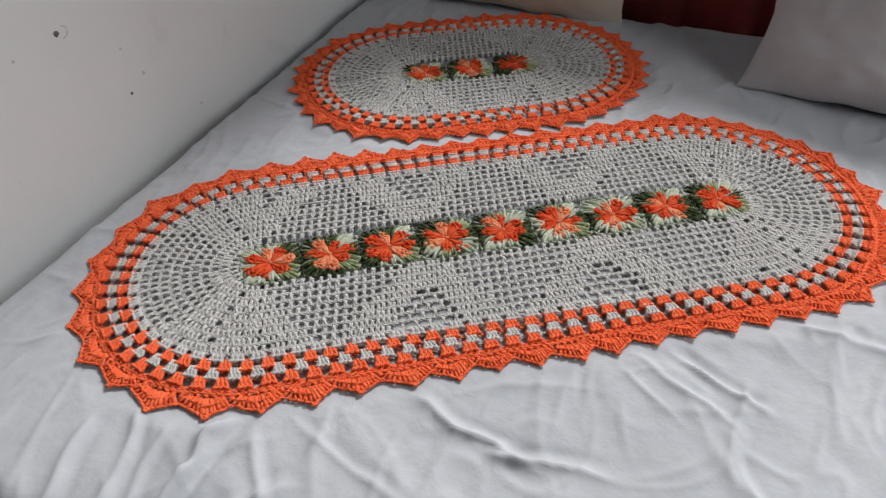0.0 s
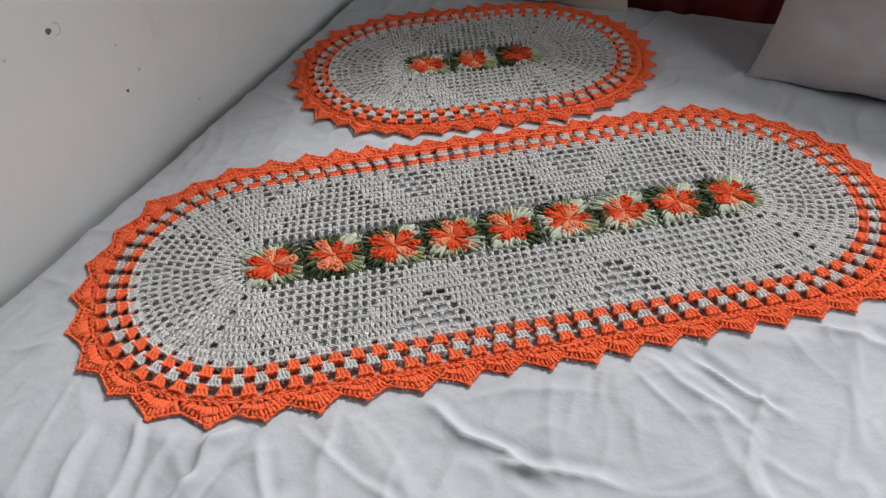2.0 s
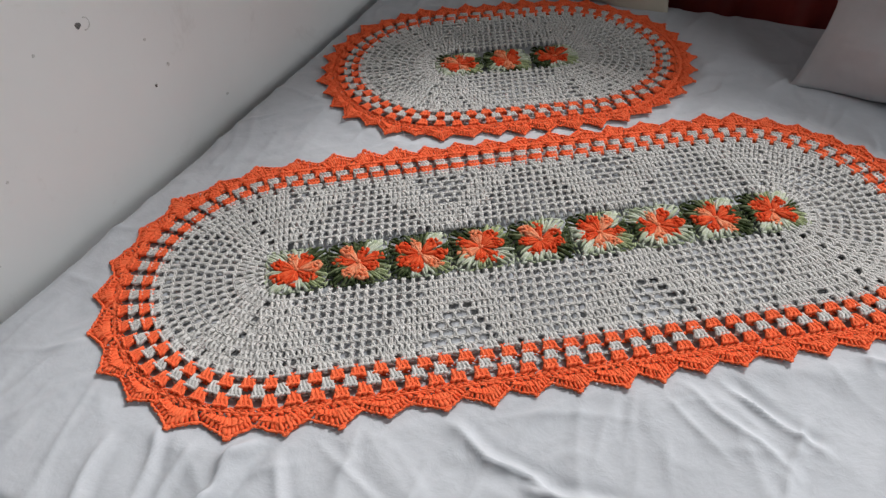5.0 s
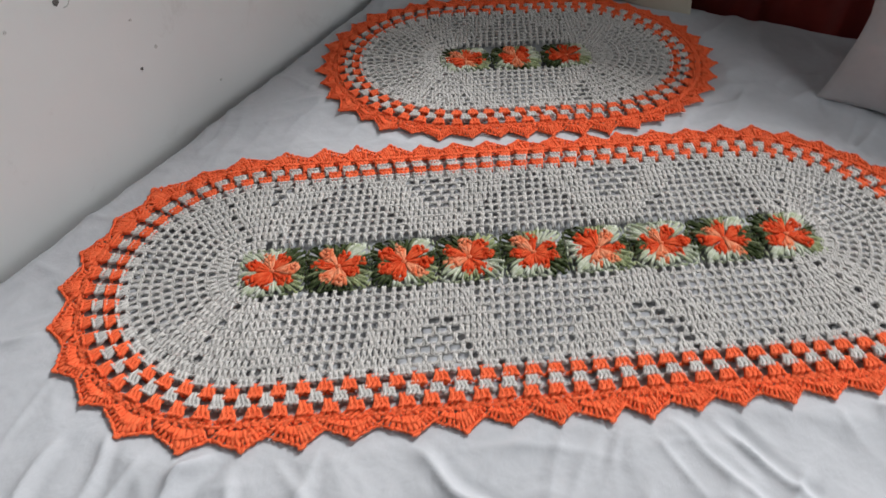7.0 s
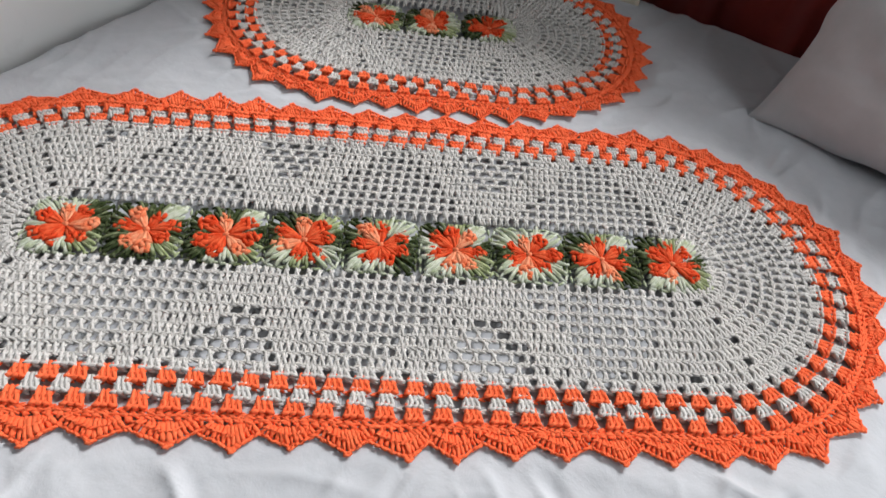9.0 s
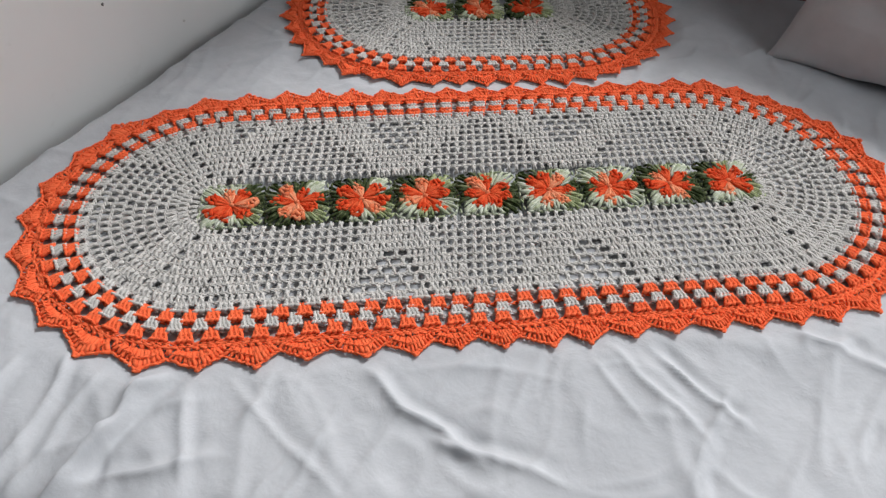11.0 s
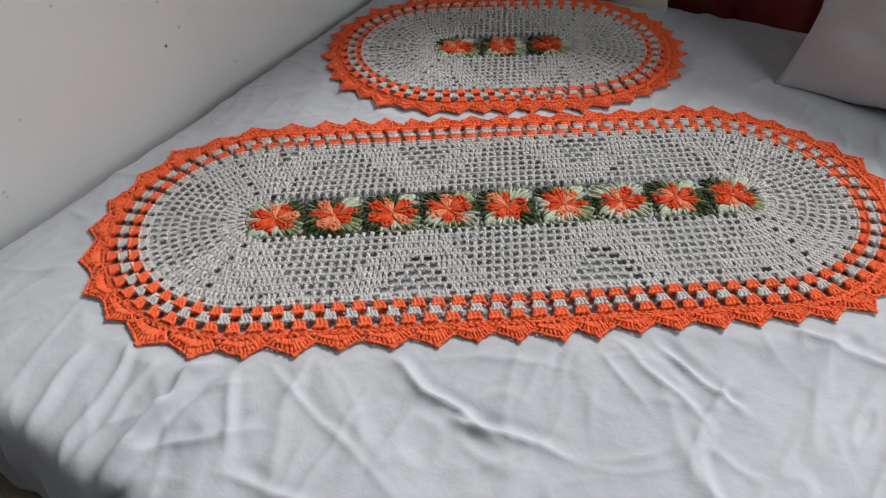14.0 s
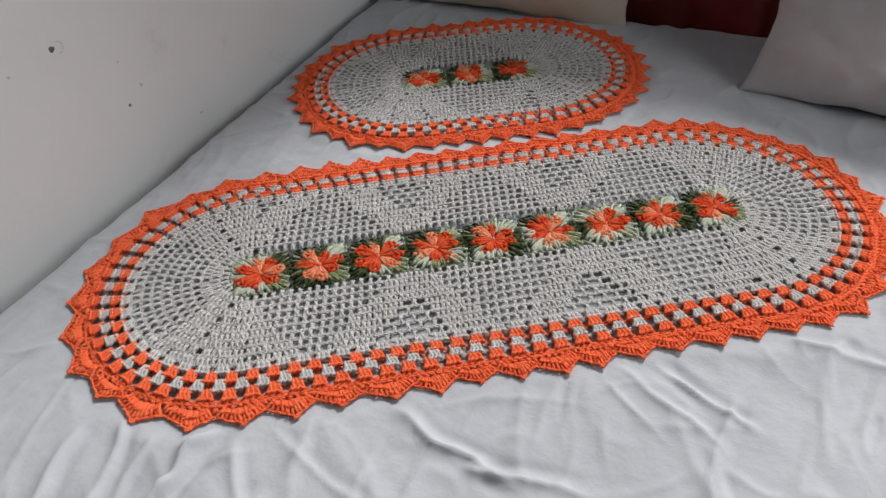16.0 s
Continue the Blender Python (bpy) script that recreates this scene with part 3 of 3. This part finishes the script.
def shell_mesh(seed, pitch):
    """One pointed scallop of the edging: a dense fan of stitches, a corded rim over their heads, ending in a picot."""
    rnd = np.random.RandomState(seed)
    w, tip = pitch / 2, 0.0325 + rnd.uniform(-0.0025, 0.003)
    bits = []
    shift = rnd.uniform(-0.32, -0.08) * w
    rim = lambda f: 0.0135 + (tip - 0.0170) * (1 - abs(f) ** 1.2) ** 1.15
    for i in range(12):
        f = (i - 5.5) / 5.6
        x1, y1 = f * w * 0.95 + shift * (1 - abs(f)), rim(f) - 0.0012 + rnd.uniform(-0.001, 0.0006)
        x0, y0 = f * w * 0.62 + rnd.uniform(-0.0008, 0.0008), 0.002 + 0.0035 * (1 - f * f)
        bow = 0.0055 + rnd.uniform(-0.002, 0.002)
        thick = 0.0022 * rnd.uniform(0.85, 1.15)
        bits.append(strand(((x0, y0, 0.0024), ((x0 + x1) / 2, (y0 + y1) / 2, bow), (x1, y1, 0.0022)), thick, n=6, taper=0.85))
        bits.append(turned(bead(0.0058, 0.0024, 0.0024), -60 * f + 35 + rnd.uniform(-15, 15), ((x0 + x1) / 2, y0 + (y1 - y0) * 0.52, 0.0058)))
    # short stitches of the row below, seen between the feet of the fan
    for i in range(7):
        f = (i - 3) / 3.0
        bits.append(strand(((f * w * 0.98, -0.0035, 0.0022), (f * w * 0.97, 0.001, 0.0042), (f * w * 0.94, 0.0065 - 0.002 * (1 - abs(f)), 0.003)), 0.0023, n=4))
    # rim: short loops set head to tail along the edge
    for i in range(17):
        f = (i - 8) / 8
        slope = math.degrees(math.atan2(rim(f + 0.02) - rim(f - 0.02), 0.04 * w)) if abs(f) < 0.97 else -30 * f
        bits.append(turned(bead(0.0068 * rnd.uniform(0.85, 1.2), 0.0033, 0.0035), slope + rnd.uniform(-24, 24), (f * w + shift * (1 - abs(f)), rim(f) + rnd.uniform(-0.0009, 0.0007), 0.0029 + rnd.uniform(-0.0006, 0.0008))))
    for x, y, turn in ((-0.0021, -0.0022, 60), (0.0021, -0.0024, -60), (0.0002, -0.0001, 8)):
        bits.append(turned(bead(0.0058, 0.0038, 0.0038), turn + rnd.uniform(-12, 12), (x + shift, tip + y - 0.0005, 0.0030)))
    for i in range(6):
        bits.append(turned(bead(pitch / 4.6, 0.0035, 0.0034), rnd.uniform(-10, 10), ((i - 2.5) * pitch / 6, -0.0005, 0.0048)))
    v, f = joined(bits)
    v = v + 0.0004 * rnd.normal(size=v.shape)
    # soft curl of the free edge
    v[:, 2] += 0.0022 * rnd.uniform(-0.3, 1) * np.clip(v[:, 1] / tip, 0, 1) ** 2
    return mesh_of("scallop", v, f, ORANGE)


def petal_mesh(mat, seed):
    """A puff-stitch petal: a few loose strands from the heart that end in a lumpy popcorn of short loops."""
    rnd = np.random.RandomState(seed)
    bits = []
    for i in range(5):
        f = (i - 2) / 2
        u = np.linspace(0, 1, 7)
        x = f * 0.0064 * u ** 0.8 + rnd.uniform(-0.0008, 0.0008) * u
        y = 0.0025 + (0.0225 - 0.003 * f * f + rnd.uniform(-0.002, 0.002)) * u
        z = 0.0036 + (0.0032 - 0.001 * f * f + rnd.uniform(-0.001, 0.001)) * np.sin(np.pi * (0.1 + 0.6 * u))
        bits.append(tube(np.stack([x, y, z], 1), 0.0023 * (0.75 + 0.35 * u) * rnd.uniform(0.85, 1.15)))
    for i in range(9):
        way, far = 2 * math.pi * i / 8 + rnd.uniform(-0.4, 0.4), (0.0060 if i < 8 else 0.0) * rnd.uniform(0.75, 1.2)
        v, f = turned(bead(rnd.uniform(0.0080, 0.0110), rnd.uniform(0.0044, 0.0060), 0.0052), math.degrees(way) + rnd.uniform(20, 130))
        bits.append((v + np.array([far * 1.15 * math.cos(way), 0.0245 + far * math.sin(way), 0.0060 + 0.0022 * (1 - far / 0.008) + rnd.uniform(-0.0008, 0.0012)]), f))
    v, f = joined(bits)
    v = v + 0.00035 * rnd.normal(size=v.shape)
    return mesh_of("petal", v, f, mat)


def leaf_mesh(mat, seed, reach, spread=0.0155):
    """A close fan of thick leaf stitches from under the petals to the motif's square edge."""
    rnd = np.random.RandomState(seed)
    corner = reach > 0.045
    bits = []
    for i in range(11):
        f = (i - 5) / 5 + rnd.uniform(-0.16, 0.16)
        y1 = reach - (abs(f) * spread * 0.72 if corner else 0.0) + rnd.uniform(-0.009, 0.002)
        bits.append(strand(((f * 0.0065, 0.016, 0.003), (f * spread * 0.78 + rnd.uniform(-0.001, 0.001), 0.016 + (y1 - 0.016) * 0.55, 0.0075 + rnd.uniform(-0.004, 0.004)), (f * spread + rnd.uniform(-0.004, 0.004), y1, 0.0042 + rnd.uniform(-0.001, 0.003))), 0.0023 * rnd.uniform(0.75, 1.25), n=6))
    for i in range(4):
        f = (i - 1.5) / 1.5
        slope = (-32 if f > 0 else 32) if corner else 0
        y1 = reach - (abs(f) * spread * 0.7 if corner else 0.0) + rnd.uniform(-0.0012, 0.0008)
        bits.append(turned(bead(spread * 0.6, 0.0034, 0.0036), slope + rnd.uniform(-22, 22), (f * spread * 0.95, y1, 0.0048)))
    v, f = joined(bits)
    v = v + 0.0002 * rnd.normal(size=v.shape)
    return mesh_of("leaf", v, f, mat)


PETALS = [petal_mesh(PETAL_RED, s) for s in range(4)]
PEACHY = [petal_mesh(PETAL_PEACH, 9 + s) for s in range(3)]
LEAF_SIDE = [leaf_mesh(m, 20 + i, 0.0405) for i, m in enumerate((LEAF_DARK, LEAF_LIGHT, LEAF_WHITE, LEAF_DARK, LEAF_WHITE))]
LEAF_CORNER = [leaf_mesh(m, 30 + i, 0.0545, 0.016) for i, m in enumerate((LEAF_DARK, LEAF_LIGHT, LEAF_WHITE, LEAF_DARK, LEAF_WHITE))]
hv, hf = joined([bead(0.011, 0.008, 0.008), turned(bead(0.011, 0.008, 0.008), 60), turned(bead(0.011, 0.008, 0.008), 120)])
HEART = mesh_of("heart", hv + np.array([0, 0, 0.0085]), hf, PETAL_PEACH)


def flower(parent, x, y, turn, rnd, wide):
    motif = part("flower_motif", None, parent, "orange and peach crochet flower in a green square", Matrix.Translation((x, y, 0.0005)))
    # dark green beside, pale green above, near white at the lower corners
    tones = (1, 3, 0, 2, 4, 1, 3, 2)
    for i in range(8):
        side = i % 2 == 0
        c = tones[i] if rnd.rand() < 0.7 else rnd.randint(5)
        scale = wide / 0.085 if side else 1.0
        part("leaf", (LEAF_SIDE if side else LEAF_CORNER)[c], motif, m=pose(0, 0, 0, 0, 0, 45 * i) @ Matrix.Diagonal((1, scale if i in (2, 6) else 1, 1, 1)))
    count = 7
    for i in range(count):
        way = (turn + i * 360 / count) % 360
        pale = 0.75 if 150 < way < 215 else 0.65 if 15 < way < 60 else 0.25
        me = PEACHY[rnd.randint(3)] if rnd.rand() < pale else PETALS[rnd.randint(4)]
        s = 1.06 + rnd.uniform(-0.1, 0.1)
        part("petal", me, motif, m=pose(0, 0, 0, rnd.uniform(-3, 3), rnd.uniform(-5, 5), turn + i * 360 / count + rnd.uniform(-7, 7)) @ Matrix.Diagonal((s, s, s, 1)))
    part("heart", HEART, motif, m=pose(0, 0, -0.0015, 0, 0, rnd.uniform(0, 60)) @ Matrix.Diagonal((0.85, 0.7, 0.85, 1)))


def build_rug(a, b, cy, turn, flowers, label, seed, clusters, spacing, lift):
    rnd = np.random.RandomState(seed)
    cx = (a + b) / 2
    rug = tagged(new("crochet_rug"), label, "rug", "crochet rug set")
    rug.matrix_world = pose(cx, cy, BED + lift, 0, 0, turn)
    la, lb = a - cx, b - cx
    mid = sum(x for x, _ in flowers) / len(flowers)
    bits = field(la, lb, mid, rnd)
    # first row round the flower strip, short posts up to the motifs
    for sign, cx_end in ((1, lb), (-1, la)):
        ang = np.linspace(-1.45, 1.45, 13)
        o = np.stack([sign * np.cos(ang), np.sin(ang), np.zeros(13)], 1)
        t = np.stack([o[:, 1], -o[:, 0], o[:, 2]], 1)
        for r_in in (0.031, 0.018):
            bits.append(stamped(FULL, np.array([cx_end, 0, -0.0006]) + r_in * o, t, o))
        bits.append(stamped(LOOP, np.array([cx_end, 0, 0]) + 0.043 * o, t, o))
    p, t, o, *_ = ring(la, lb, R1 + 0.0032, n=clusters)
    bits.append(stamped(cluster(0.0138, 0.0150, 0.0205, 0.0028), p, t, o))
    bits.append(chain_ring(la, lb, R1 + 0.0125, -0.0012, rnd, 0.0085))
    v, f = joined(bits)
    v[:, 2] *= 1.3
    part("beige_field", mesh_of("beige_field", v, f, BEIGE), rug, "openwork beige crochet ground with triangular lattice pattern", kind="stuff")
    # three rounds of clusters
    r = R1 + 0.0125
    for row, (mat, name) in enumerate(((ORANGE, "orange_tuft"), (BEIGE, "beige_tuft"), (ORANGE, "orange_tuft"))):
        p, t, o, *_ = ring(la, lb, r, n=clusters, phase=0.5 if row % 2 == 0 else 0.0)
        if row == 0 or row == 2:
            low, high = 0.0116 + 0.002 * row / 2, 0.0178
        else:
            low, high = 0.0104, 0.0160
        meshes = []
        for vnt in range(3):
            cv, cf = cluster(CL * (1.33 + 0.04 * vnt), low * (1 + 0.05 * (vnt - 1)), high * (1 - 0.06 * (vnt - 1)))
            cv[:, 2] *= 1.35
            cv = cv + 0.00025 * np.random.RandomState(seed + vnt).normal(size=cv.shape)
            meshes.append(mesh_of(name, cv, cf, mat))
        for i in range(clusters):
            x, y = p[i, :2]
            part(name, meshes[rnd.randint(3)], rug, m=pose(x, y, rnd.uniform(-0.0003, 0.0006), 0, 0, math.degrees(math.atan2(t[i, 1], t[i, 0])) + rnd.normal(0, 2.5)))
        r += CL
        cv, cf = chain_ring(la, lb, r, -0.0012, rnd, 0.0085, 0.95)
        part("chain_round", mesh_of("chain_round", cv, cf, BEIGE if row == 1 else ORANGE), rug)
    cv, cf = joined([chain_ring(la, lb, r + 0.003, 0.0014, rnd, 0.0078, 0.95), chain_ring(la, lb, r + 0.0068, 0, rnd, 0.0085)])
    part("ridge_round", mesh_of("ridge_round", cv, cf, ORANGE), rug)
    r += 0.006
    la_len, arc_len = lb - la, math.pi * r
    ends = (0.33 * la_len, la_len, la_len + arc_len, 2 * la_len + arc_len, 2 * la_len + 2 * arc_len)
    marks = [0.0]
    while marks[-1] < ends[-1]:
        stretch = next(i for i, e in enumerate(ends) if marks[-1] < e)
        marks.append(marks[-1] + spacing[stretch] * (1 + rnd.uniform(-0.07, 0.07)))
    marks = np.array(marks) * ends[-1] / marks[-1]
    variants = [shell_mesh(seed * 10 + i, 0.05) for i in range(9)]
    for q, pitch in zip(marks[:-1], np.diff(marks)):
        q += pitch / 2 - marks[1] / 2
        p, t, o, *_ = ring(la, lb, r, n=1, phase=(q / ends[-1]) % 1.0)
        on_arc = abs(t[0, 1]) > 1e-6
        s = 1 + rnd.uniform(-0.16, 0.1)
        part("scallop", variants[rnd.randint(9)], rug, m=pose(p[0, 0], p[0, 1], 0.0, rnd.uniform(-1.5, 2.5), 0, math.degrees(math.atan2(t[0, 1], t[0, 0])) + rnd.normal(0, 3.0)) @ Matrix.Diagonal((1.03 * pitch / 0.05 * ((r + 0.008) / r if on_arc else 1), s, 1, 1)))
    wide = (flowers[-1][0] - flowers[0][0]) / (len(flowers) - 1)
    for x, y in flowers:
        flower(rug, x, y, rnd.uniform(0, 50), rnd, wide)
    return rug


long_cx = (RUGS[0][0] + RUGS[0][1]) / 2
build_rug(*RUGS[0], [((i - 4) * 0.0848 - long_cx, -0.003) for i in range(9)],
          "long oval beige crochet rug, orange scalloped border, nine flowers", 3, 98, (0.062, 0.0495, 0.0475, 0.053, 0.061), 0.001)
build_rug(*RUGS[1], [((i - 1) * 0.0935, -0.009) for i in range(3)],
          "small oval beige crochet rug, orange scalloped border, three flowers", 5, 60, (0.045, 0.045, 0.043, 0.045, 0.043), 0.0025)
